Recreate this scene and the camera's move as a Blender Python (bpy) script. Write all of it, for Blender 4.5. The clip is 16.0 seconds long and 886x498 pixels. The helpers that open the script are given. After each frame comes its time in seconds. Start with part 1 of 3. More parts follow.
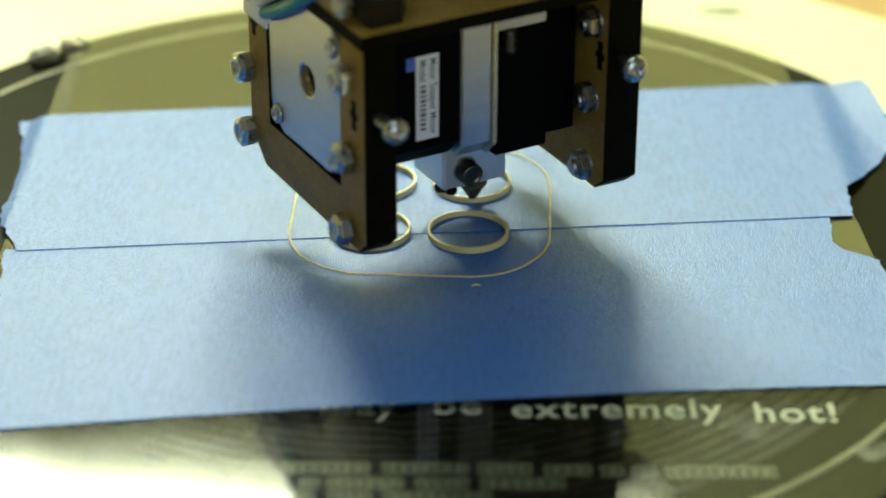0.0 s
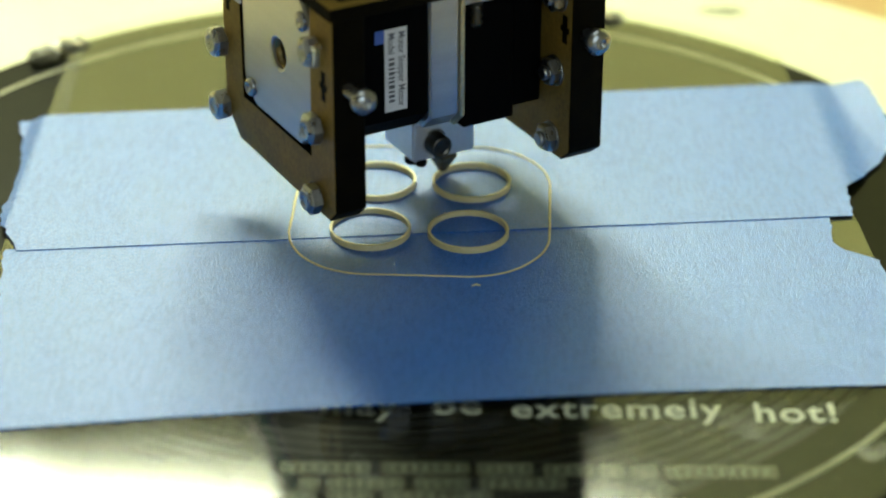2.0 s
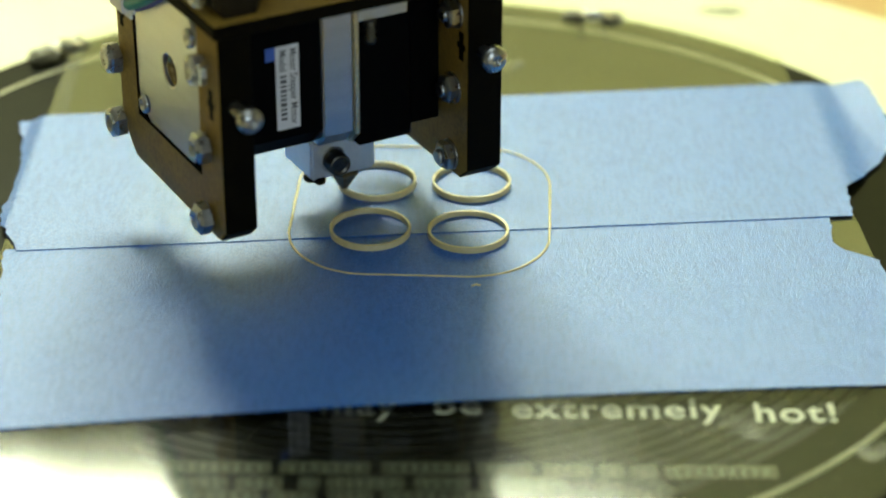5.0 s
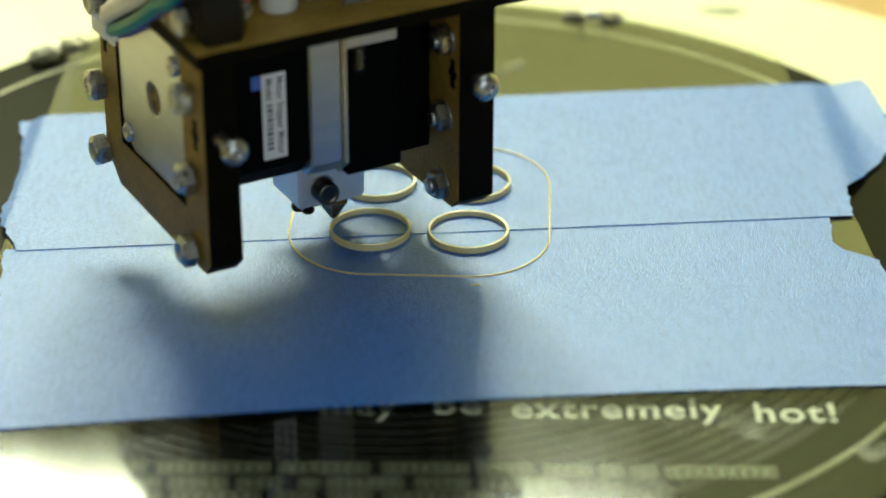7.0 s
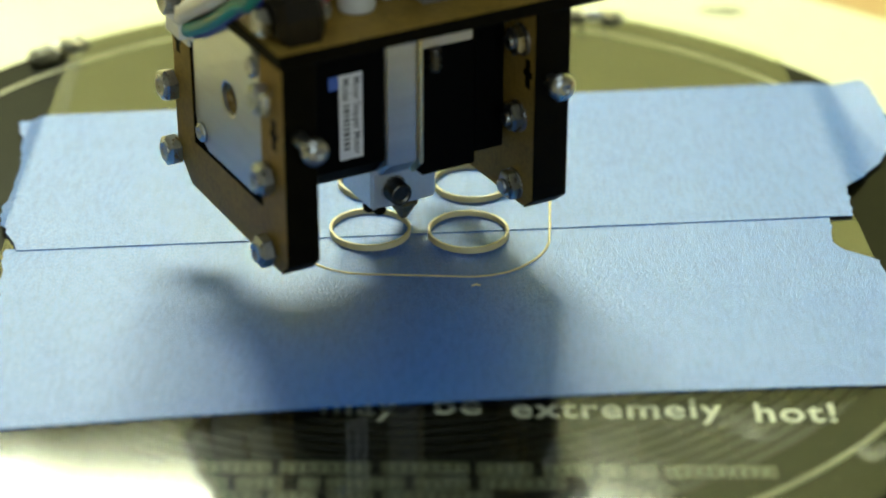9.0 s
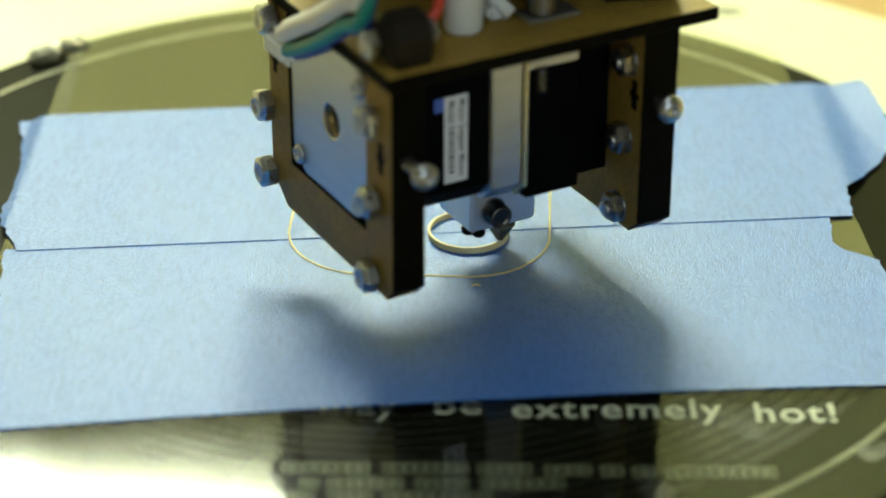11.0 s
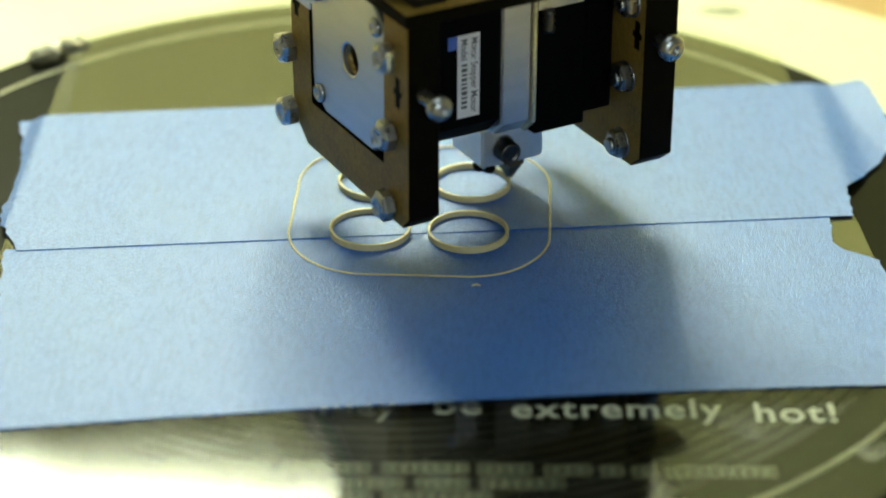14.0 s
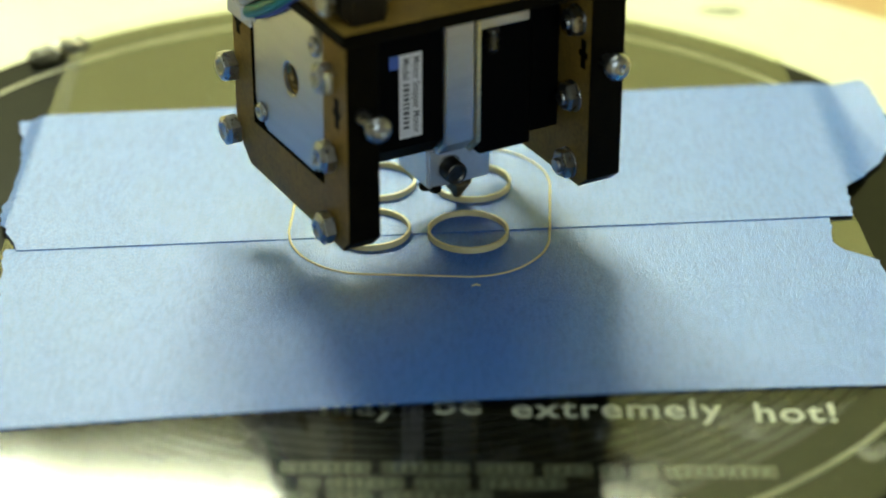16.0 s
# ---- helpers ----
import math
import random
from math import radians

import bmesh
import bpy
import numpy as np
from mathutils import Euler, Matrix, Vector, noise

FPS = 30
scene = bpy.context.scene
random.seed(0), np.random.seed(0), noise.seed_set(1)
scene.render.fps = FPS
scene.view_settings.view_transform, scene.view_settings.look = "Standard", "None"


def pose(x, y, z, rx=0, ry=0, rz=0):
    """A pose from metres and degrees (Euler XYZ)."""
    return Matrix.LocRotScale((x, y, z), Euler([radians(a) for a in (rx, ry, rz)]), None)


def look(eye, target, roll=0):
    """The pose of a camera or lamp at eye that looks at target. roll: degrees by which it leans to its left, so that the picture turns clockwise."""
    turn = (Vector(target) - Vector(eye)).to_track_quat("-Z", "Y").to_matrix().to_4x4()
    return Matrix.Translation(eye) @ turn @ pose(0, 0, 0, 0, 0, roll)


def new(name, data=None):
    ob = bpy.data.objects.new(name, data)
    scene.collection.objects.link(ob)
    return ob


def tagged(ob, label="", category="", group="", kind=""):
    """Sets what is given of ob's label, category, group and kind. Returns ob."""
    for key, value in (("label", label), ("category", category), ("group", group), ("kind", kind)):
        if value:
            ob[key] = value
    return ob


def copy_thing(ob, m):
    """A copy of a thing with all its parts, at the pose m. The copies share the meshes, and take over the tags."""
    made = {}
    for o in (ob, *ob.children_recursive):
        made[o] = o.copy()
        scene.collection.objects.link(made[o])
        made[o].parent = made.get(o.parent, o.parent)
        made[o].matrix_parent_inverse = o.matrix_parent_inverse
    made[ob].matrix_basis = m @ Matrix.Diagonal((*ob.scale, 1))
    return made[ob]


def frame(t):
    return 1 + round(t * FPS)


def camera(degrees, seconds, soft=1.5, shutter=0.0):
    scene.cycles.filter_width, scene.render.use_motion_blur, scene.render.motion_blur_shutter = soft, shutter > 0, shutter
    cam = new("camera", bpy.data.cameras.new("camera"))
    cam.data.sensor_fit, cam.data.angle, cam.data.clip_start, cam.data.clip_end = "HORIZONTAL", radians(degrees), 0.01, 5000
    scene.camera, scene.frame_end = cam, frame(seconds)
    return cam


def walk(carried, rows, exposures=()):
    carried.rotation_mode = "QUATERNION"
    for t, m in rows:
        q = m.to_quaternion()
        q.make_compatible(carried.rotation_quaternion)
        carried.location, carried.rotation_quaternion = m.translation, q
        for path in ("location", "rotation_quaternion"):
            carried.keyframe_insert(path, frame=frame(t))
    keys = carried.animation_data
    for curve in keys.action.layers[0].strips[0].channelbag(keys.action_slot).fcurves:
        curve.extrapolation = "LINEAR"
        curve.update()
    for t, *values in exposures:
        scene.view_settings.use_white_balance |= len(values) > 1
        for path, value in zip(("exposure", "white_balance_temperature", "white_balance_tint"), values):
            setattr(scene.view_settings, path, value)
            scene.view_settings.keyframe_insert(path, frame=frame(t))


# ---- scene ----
# ---- camera: it stands still on a tripod, a long lens, 0.6 m from the print ----
U = 0.01                    # radius of a printed ring; the plan below is in this unit
EYE = (-0.00784, -0.56079, 0.28552)
PITCH, ROLL, FOV = -28.491, 0.134, 21.13
cam = camera(FOV, 16.0, soft=2.0, shutter=0.5)
aim = (EYE[0], EYE[1] + math.cos(radians(PITCH)), EYE[2] + math.sin(radians(PITCH)))
STAND = look(EYE, aim, ROLL)
walk(cam, [(0.0, STAND), (16.0, STAND)], exposures=[(0.0, 0.0), (16.0, 0.0)])
cam.data.dof.use_dof = True
cam.data.dof.focus_distance = 0.595
cam.data.dof.aperture_fstop = 7.4

# ---- light ----
world = bpy.data.worlds.new("world")
scene.world = world
world.use_nodes = True
world.node_tree.nodes["Background"].inputs[0].default_value = (0.9, 0.95, 1.0, 1)
world.node_tree.nodes["Background"].inputs[1].default_value = 0.15


def area(name, eye, target, sx, sy, watts, colour):
    data = bpy.data.lights.new(name, "AREA")
    data.shape, data.size, data.size_y, data.energy, data.color = "RECTANGLE", sx, sy, watts, colour
    ob = new(name, data)
    ob.matrix_world = look(eye, target)
    return ob


LAMP, LAMP_AIM, LAMP_ROLL = (-0.19, 1.07, 0.978), (-0.06, -0.10, 0.0), -7.5
# the work lamp's diffuser: stronger near its ends, set to sharpen the shadow edges
LAMP_POSE = look(LAMP, LAMP_AIM, LAMP_ROLL)
for shift, width, watts in ((0.0, 0.34, 8.5), (0.25, 0.15, 10.5), (-0.245, 0.15, 9.8)):
    lamp_light = area("lamp_light", LAMP, LAMP_AIM, width, 0.24, watts, (0.92, 1.0, 0.71))
    lamp_light.matrix_world = LAMP_POSE @ Matrix.Translation((shift, 0, 0))
# added fill from above that lifts the shadows, no known lamp
area("ceiling_fill_light", (-0.3, -0.1, 2.5), (-0.3, -0.09, 0), 1.6, 2.0, 15, (0.76, 0.93, 1.0))
# made-up wall wash, so the bed's glass mirrors a brighter wall
area("wall_fill_light", (0.0, 1.78, 2.5), (0.0, 1.86, 0), 2.4, 0.16, 430, (0.95, 1.0, 0.64))
area("window_light", (0.55, -2.12, 0.85), (0.0, 0.0, 0.0), 1.1, 1.1, 12, (0.70, 0.88, 1.0))


# ---- materials ----
def material(name):
    m = bpy.data.materials.new(name)
    m.use_nodes = True
    nt = m.node_tree
    return m, nt, nt.nodes["Principled BSDF"]


def node(nt, kind, **sets):
    n = nt.nodes.new(kind)
    for k, v in sets.items():
        n.inputs[k.replace("_", " ")].default_value = v
    return n


def coords(nt, scale):
    tc = nt.nodes.new("ShaderNodeTexCoord")
    mp = nt.nodes.new("ShaderNodeMapping")
    mp.inputs["Scale"].default_value = scale
    nt.links.new(tc.outputs["Object"], mp.inputs["Vector"])
    return mp.outputs["Vector"]


def surface(name, dark, light, rough, metal=0.0, scale=(1, 1, 1), grain=400, stain=40, bump=0.15, depth=0.0002, spec=0.5, rough_var=0.1):
    """Two scales of colour variation, uneven gloss and fine relief."""
    m, nt, b = material(name)
    vec = coords(nt, scale)
    fine = node(nt, "ShaderNodeTexNoise", Scale=grain, Detail=4.0)
    wide = node(nt, "ShaderNodeTexNoise", Scale=stain, Detail=3.0)
    for n in (fine, wide):
        nt.links.new(vec, n.inputs["Vector"])
    add = nt.nodes.new("ShaderNodeMath")
    add.operation = "MULTIPLY_ADD"
    add.inputs[1].default_value = 0.5
    nt.links.new(fine.outputs["Fac"], add.inputs[0])
    half = nt.nodes.new("ShaderNodeMath")
    half.operation = "MULTIPLY"
    half.inputs[1].default_value = 0.5
    nt.links.new(wide.outputs["Fac"], half.inputs[0])
    nt.links.new(half.outputs[0], add.inputs[2])
    ramp = nt.nodes.new("ShaderNodeValToRGB")
    ramp.color_ramp.elements[0].position, ramp.color_ramp.elements[1].position = 0.3, 0.7
    ramp.color_ramp.elements[0].color, ramp.color_ramp.elements[1].color = (*dark, 1), (*light, 1)
    nt.links.new(add.outputs[0], ramp.inputs[0])
    nt.links.new(ramp.outputs[0], b.inputs["Base Color"])
    rr = node(nt, "ShaderNodeMapRange")
    rr.inputs["To Min"].default_value, rr.inputs["To Max"].default_value = max(rough - rough_var, 0.02), min(rough + rough_var, 1)
    nt.links.new(wide.outputs["Fac"], rr.inputs["Value"])
    nt.links.new(rr.outputs[0], b.inputs["Roughness"])
    b.inputs["Metallic"].default_value = metal
    b.inputs["Specular IOR Level"].default_value = spec
    if bump:
        bp = node(nt, "ShaderNodeBump", Strength=bump, Distance=depth)
        nt.links.new(fine.outputs["Fac"], bp.inputs["Height"])
        nt.links.new(bp.outputs[0], b.inputs["Normal"])
    return m


def crepe_tape():
    """Blue crepe paper: fine wrinkles across the strip, their crests glossier, and wider streaks."""
    m, nt, b = material("painters_tape")
    fine = node(nt, "ShaderNodeTexNoise", Scale=2700.0, Detail=2.5, Roughness=0.65)
    nt.links.new(coords(nt, (1, 0.42, 1)), fine.inputs["Vector"])
    wide = node(nt, "ShaderNodeTexNoise", Scale=850.0, Detail=3.0)
    nt.links.new(coords(nt, (1, 0.24, 1)), wide.inputs["Vector"])
    both = nt.nodes.new("ShaderNodeMath")
    both.operation = "MULTIPLY_ADD"
    both.inputs[1].default_value = 0.8
    nt.links.new(wide.outputs["Fac"], both.inputs[0])
    nt.links.new(fine.outputs["Fac"], both.inputs[2])
    ramp = nt.nodes.new("ShaderNodeValToRGB")
    ramp.color_ramp.elements[0].position, ramp.color_ramp.elements[1].position = 0.65, 1.0
    nt.links.new(both.outputs[0], ramp.inputs[0])
    paint = nt.nodes.new("ShaderNodeMix")
    paint.data_type = "RGBA"
    paint.inputs["A"].default_value, paint.inputs["B"].default_value = (0.004, 0.094, 0.41, 1), (0.013, 0.138, 0.545, 1)
    nt.links.new(ramp.outputs[0], paint.inputs["Factor"])
    nt.links.new(paint.outputs["Result"], b.inputs["Base Color"])
    gloss = node(nt, "ShaderNodeMapRange")
    gloss.inputs["From Min"].default_value, gloss.inputs["From Max"].default_value = 0.6, 1.2
    gloss.inputs["To Min"].default_value, gloss.inputs["To Max"].default_value = 0.44, 0.31
    nt.links.new(both.outputs[0], gloss.inputs["Value"])
    nt.links.new(gloss.outputs[0], b.inputs["Roughness"])
    b.inputs["Specular IOR Level"].default_value = 0.70
    bp = node(nt, "ShaderNodeBump", Strength=0.85, Distance=0.0003)
    nt.links.new(fine.outputs["Fac"], bp.inputs["Height"])
    nt.links.new(bp.outputs[0], b.inputs["Normal"])
    return m


TAPE = crepe_tape()
BOARD = surface("brown_board", (0.16, 0.099, 0.016), (0.335, 0.212, 0.038), 0.55, grain=900, stain=150, bump=0.12, spec=0.25)
CHAR = surface("charred_edge", (0.002, 0.0018, 0.001), (0.007, 0.0055, 0.002), 0.6, grain=1200, stain=200, bump=0.15, spec=0.04)
STEEL = surface("zinc_steel", (0.32, 0.33, 0.33), (0.56, 0.57, 0.56), 0.30, 1.0, grain=1500, stain=420, bump=0.25, rough_var=0.14)
ALUMINIUM = surface("brushed_aluminium", (0.48, 0.50, 0.53), (0.60, 0.62, 0.65), 0.38, 1.0, scale=(1, 1, 6), grain=900, stain=60, bump=0.06)
HOTEND = surface("machined_aluminium", (0.74, 0.75, 0.76), (0.86, 0.87, 0.88), 0.52, 1.0, grain=700, stain=100, bump=0.06)
MOTOR_BLACK = surface("motor_black", (0.001, 0.001, 0.001), (0.003, 0.003, 0.0025), 0.6, scale=(6, 1, 1), grain=500, stain=80, bump=0.1, spec=0.03)
BRASS = surface("brass", (0.20, 0.14, 0.055), (0.40, 0.29, 0.12), 0.35, 1.0, grain=900, stain=300, bump=0.08)
BURNT_BRASS = surface("burnt_brass", (0.05, 0.035, 0.015), (0.20, 0.14, 0.06), 0.45, 0.7, grain=700, stain=350, bump=0.3)
POLISHED = surface("polished_zinc", (0.74, 0.75, 0.76), (0.84, 0.85, 0.86), 0.12, 1.0, grain=900, stain=200, bump=0.02, rough_var=0.04)
PALE_BRASS = surface("pale_brass", (0.55, 0.50, 0.34), (0.80, 0.74, 0.52), 0.42, 1.0, grain=900, stain=500, bump=0.2)
DARK_STEEL = surface("dark_steel", (0.07, 0.065, 0.055), (0.14, 0.13, 0.11), 0.35, 1.0, grain=900, stain=250, bump=0.1)
PAPER = surface("label_paper", (0.70, 0.70, 0.72), (0.82, 0.82, 0.84), 0.55, grain=900, stain=200, bump=0.03)
INK = surface("ink", (0.09, 0.09, 0.10), (0.15, 0.15, 0.16), 0.6, bump=0)
BLUE_INK = surface("blue_ink", (0.05, 0.12, 0.5), (0.08, 0.18, 0.6), 0.4, bump=0)
PLASTIC = surface("printed_plastic", (0.60, 0.51, 0.26), (0.74, 0.65, 0.36), 0.42, grain=600, stain=120, bump=0.1)
WHITE_PLASTIC = surface("white_plastic", (0.70, 0.70, 0.66), (0.80, 0.80, 0.76), 0.45, grain=500, stain=90, bump=0.04)
WIRE_WHITE = surface("wire_white", (0.70, 0.68, 0.62), (0.80, 0.78, 0.72), 0.4, bump=0)
WIRE_TEAL = surface("wire_teal", (0.01, 0.20, 0.17), (0.015, 0.27, 0.22), 0.4, bump=0)
WIRE_BLUE = surface("wire_blue", (0.03, 0.03, 0.22), (0.04, 0.05, 0.30), 0.4, bump=0)
WIRE_RED = surface("wire_red", (0.55, 0.04, 0.015), (0.65, 0.06, 0.02), 0.4, bump=0)
BLACK_PLASTIC = surface("black_plastic", (0.008, 0.006, 0.003), (0.016, 0.012, 0.006), 0.5, grain=600, bump=0.08, spec=0.2)
MASK = surface("solder_mask", (0.003, 0.003, 0.001), (0.006, 0.006, 0.002), 0.32, grain=300, stain=25, bump=0.02, rough_var=0.06, spec=0.03)
TRACE = surface("masked_copper", (0.006, 0.006, 0.002), (0.010, 0.009, 0.003), 0.28, grain=300, stain=30, bump=0.02, spec=0.40)
SILK = surface("silkscreen_white", (0.74, 0.74, 0.58), (0.84, 0.84, 0.68), 0.5, grain=900, stain=100, bump=0)
CIRCLE_INK = surface("faded_silkscreen", (0.30, 0.29, 0.18), (0.42, 0.41, 0.27), 0.5, grain=900, stain=100, bump=0)
FAINT_INK = surface("thin_silkscreen", (0.20, 0.21, 0.12), (0.34, 0.35, 0.22), 0.5, grain=900, stain=100, bump=0)
BASE = surface("cream_melamine", (0.72, 0.69, 0.44), (0.80, 0.77, 0.50), 0.4, grain=250, stain=14, bump=0.04)
SMUDGE = surface("grey_smudge", (0.16, 0.15, 0.09), (0.34, 0.32, 0.20), 0.6, grain=500, stain=60, bump=0)
CLIP = surface("clip_steel", (0.05, 0.048, 0.022), (0.12, 0.11, 0.06), 0.5, 0.0, grain=600, stain=200, bump=0.1)
WOOD = surface("pine_table", (0.34, 0.19, 0.06), (0.50, 0.30, 0.10), 0.45, scale=(8, 1, 1), grain=60, stain=8, bump=0.08)
WALL = surface("ochre_wall", (0.080, 0.086, 0.013), (0.105, 0.112, 0.017), 0.8, grain=120, stain=3, bump=0.1)
GLARE_PANEL = surface("pale_yellow_glare_panel", (0.78, 0.78, 0.30), (0.84, 0.84, 0.36), 0.7, scale=(6, 1, 1), grain=30, stain=3, bump=0.05)
PLASTER = surface("grey_plaster", (0.20, 0.19, 0.16), (0.25, 0.24, 0.20), 0.85, grain=120, stain=3, bump=0.1)
FLOOR = surface("floor_boards", (0.20, 0.13, 0.07), (0.30, 0.20, 0.11), 0.5, scale=(1, 8, 1), grain=40, stain=4, bump=0.1)


def glass_sheet():
    m, nt, b = material("float_glass")
    nt.nodes.remove(b)
    clear = nt.nodes.new("ShaderNodeBsdfTransparent")
    clear.inputs[0].default_value = (0.95, 0.97, 0.92, 1)
    gloss = nt.nodes.new("ShaderNodeBsdfGlossy")
    gloss.inputs["Roughness"].default_value = 0.03
    vec = coords(nt, (1, 1, 1))
    smear = node(nt, "ShaderNodeTexNoise", Scale=35.0, Detail=5.0)
    nt.links.new(vec, smear.inputs["Vector"])
    rr = node(nt, "ShaderNodeMapRange")
    rr.inputs["From Min"].default_value, rr.inputs["From Max"].default_value = 0.4, 0.75
    rr.inputs["To Min"].default_value, rr.inputs["To Max"].default_value = 0.055, 0.09
    nt.links.new(smear.outputs["Fac"], rr.inputs["Value"])
    nt.links.new(rr.outputs[0], gloss.inputs["Roughness"])
    fres = node(nt, "ShaderNodeFresnel", IOR=1.72)
    mix = nt.nodes.new("ShaderNodeMixShader")
    nt.links.new(fres.outputs[0], mix.inputs[0])
    nt.links.new(clear.outputs[0], mix.inputs[1])
    # greasy film: part of the gloss is spread wide
    haze = nt.nodes.new("ShaderNodeBsdfGlossy")
    haze.inputs["Roughness"].default_value = 0.34
    film = nt.nodes.new("ShaderNodeMixShader")
    film.inputs[0].default_value = 0.03
    nt.links.new(gloss.outputs[0], film.inputs[1])
    nt.links.new(haze.outputs[0], film.inputs[2])
    nt.links.new(film.outputs[0], mix.inputs[2])
    nt.links.new(mix.outputs[0], nt.nodes["Material Output"].inputs["Surface"])
    return m


def glow(name, colour, strength):
    m, nt, b = material(name)
    b.inputs["Base Color"].default_value = (*colour, 1)
    b.inputs["Emission Color"].default_value = (*colour, 1)
    b.inputs["Emission Strength"].default_value = strength
    return m


def pale_film(name, lo, hi, grain):
    m, nt, b = material(name)
    nt.nodes.remove(b)
    clear = nt.nodes.new("ShaderNodeBsdfTransparent")
    pale = nt.nodes.new("ShaderNodeBsdfDiffuse")
    pale.inputs[0].default_value = (0.7, 0.7, 0.6, 1)
    vec = coords(nt, (1, 0.5, 1))
    cloud = node(nt, "ShaderNodeTexNoise", Scale=grain, Detail=3.0)
    nt.links.new(vec, cloud.inputs["Vector"])
    rr = node(nt, "ShaderNodeMapRange")
    rr.inputs["From Min"].default_value, rr.inputs["From Max"].default_value = 0.45, 0.72
    rr.inputs["To Min"].default_value, rr.inputs["To Max"].default_value = lo, hi
    nt.links.new(cloud.outputs["Fac"], rr.inputs["Value"])
    mix = nt.nodes.new("ShaderNodeMixShader")
    nt.links.new(rr.outputs[0], mix.inputs[0])
    nt.links.new(clear.outputs[0], mix.inputs[1])
    nt.links.new(pale.outputs[0], mix.inputs[2])
    nt.links.new(mix.outputs[0], nt.nodes["Material Output"].inputs["Surface"])
    return m


GLASS = glass_sheet()
SMEAR_GLEAM = pale_film("smear_and_reflection", 0.02, 0.20, 160.0)
EDGE_GLEAM = pale_film("edge_gleam", 0.03, 0.08, 300.0)
DIFFUSER = glow("lamp_diffuser", (0.93, 1.0, 0.67), 6.0)


# ---- mesh helpers: all lengths in units of U ----
def part(name, bm, mat, parent=None, label="", smooth=False):
    me = bpy.data.meshes.new(name)
    if name != "pane":
        bmesh.ops.recalc_face_normals(bm, faces=bm.faces)
    bm.to_mesh(me)
    bm.free()
    for mm in (mat if isinstance(mat, (list, tuple)) else [mat]):
        me.materials.append(mm)
    if smooth:
        for p in me.polygons:
            p.use_smooth = True
    ob = new(name, me)
    ob.parent = parent
    if label:
        ob["label"] = label
    return ob


def thing(name, label, category, m=None, group="", kind=""):
    ob = new(name)
    ob.empty_display_size = 0.005
    if m is not None:
        ob.matrix_basis = m
    return tagged(ob, label, category, group, kind)


def box(bm, x0, x1, y0, y1, z0, z1, bevel=0.0, seg=2):
    r = bmesh.ops.create_cube(bm, size=1.0)
    for v in r["verts"]:
        v.co = Vector(((x0 + x1) / 2 + v.co.x * (x1 - x0), (y0 + y1) / 2 + v.co.y * (y1 - y0), (z0 + z1) / 2 + v.co.z * (z1 - z0))) * U
    if bevel:
        es = list({e for v in r["verts"] for e in v.link_edges})
        bmesh.ops.bevel(bm, geom=es, offset=bevel * U, segments=seg, affect="EDGES", clamp_overlap=True)
    return bm


def frame_to(axis):
    return Vector((0, 0, 1)).rotation_difference(Vector(axis).normalized()).to_matrix().to_4x4()


def lathe(bm, profile, origin, axis=(0, 0, 1), seg=32, closed=False, mat=0):
    """profile: (radius, height) pairs turned about the axis."""
    m = Matrix.Translation(Vector(origin) * U) @ frame_to(axis)
    rings = []
    for r, h in profile:
        rings.append([bm.verts.new(m @ Vector((r * U * math.cos(2 * math.pi * i / seg), r * U * math.sin(2 * math.pi * i / seg), h * U))) for i in range(seg)])
    pairs = list(zip(rings, rings[1:])) + ([(rings[-1], rings[0])] if closed else [])
    for a, b in pairs:
        for i in range(seg):
            f = bm.faces.new((a[i], a[(i + 1) % seg], b[(i + 1) % seg], b[i]))
            f.material_index = mat
            f.smooth = seg > 12
    if not closed:
        bm.faces.new(list(reversed(rings[0]))).material_index = mat
        bm.faces.new(rings[-1]).material_index = mat
    return bm


def prism(bm, outline, put, lo, hi, side=0, caps=0, bevel=0.0):
    """A plate: outline in its plane, put(a, b, h) places a point."""
    low = [bm.verts.new(Vector(put(a, b, lo)) * U) for a, b in outline]
    top = [bm.verts.new(Vector(put(a, b, hi)) * U) for a, b in outline]
    n = len(outline)
    f1, f2 = bm.faces.new(low), bm.faces.new(list(reversed(top)))
    f1.material_index = f2.material_index = caps
    for i in range(n):
        f = bm.faces.new((low[i], top[i], top[(i + 1) % n], low[(i + 1) % n]))
        f.material_index = side
    if bevel:
        es = [e for f in (f1, f2) for e in f.edges]
        bmesh.ops.bevel(bm, geom=es, offset=bevel * U, segments=1, affect="EDGES", clamp_overlap=True, material=side)
    return bm


def tube(bm, pts, r, seg=10, closed=False, flat=1.0):
    """A round strand along points."""
    pts = [Vector(p) * U for p in pts]
    n = len(pts)
    rings = []
    for i, p in enumerate(pts):
        a = pts[(i - 1) % n] if (closed or i) else p
        b = pts[(i + 1) % n] if (closed or i < n - 1) else p
        d = (b - a).normalized()
        side = d.cross(Vector((0, 0, 1)))
        side = side.normalized() if side.length > 1e-6 else Vector((1, 0, 0))
        up = side.cross(d).normalized()
        rings.append([bm.verts.new(p + side * (r * U * math.cos(2 * math.pi * k / seg)) + up * (r * U * flat * math.sin(2 * math.pi * k / seg))) for k in range(seg)])
    for i in range(n if closed else n - 1):
        a, b = rings[i], rings[(i + 1) % n]
        for k in range(seg):
            f = bm.faces.new((a[k], a[(k + 1) % seg], b[(k + 1) % seg], b[k]))
            f.smooth = True
    if not closed:
        bm.faces.new(list(reversed(rings[0])))
        bm.faces.new(rings[-1])
    return bm


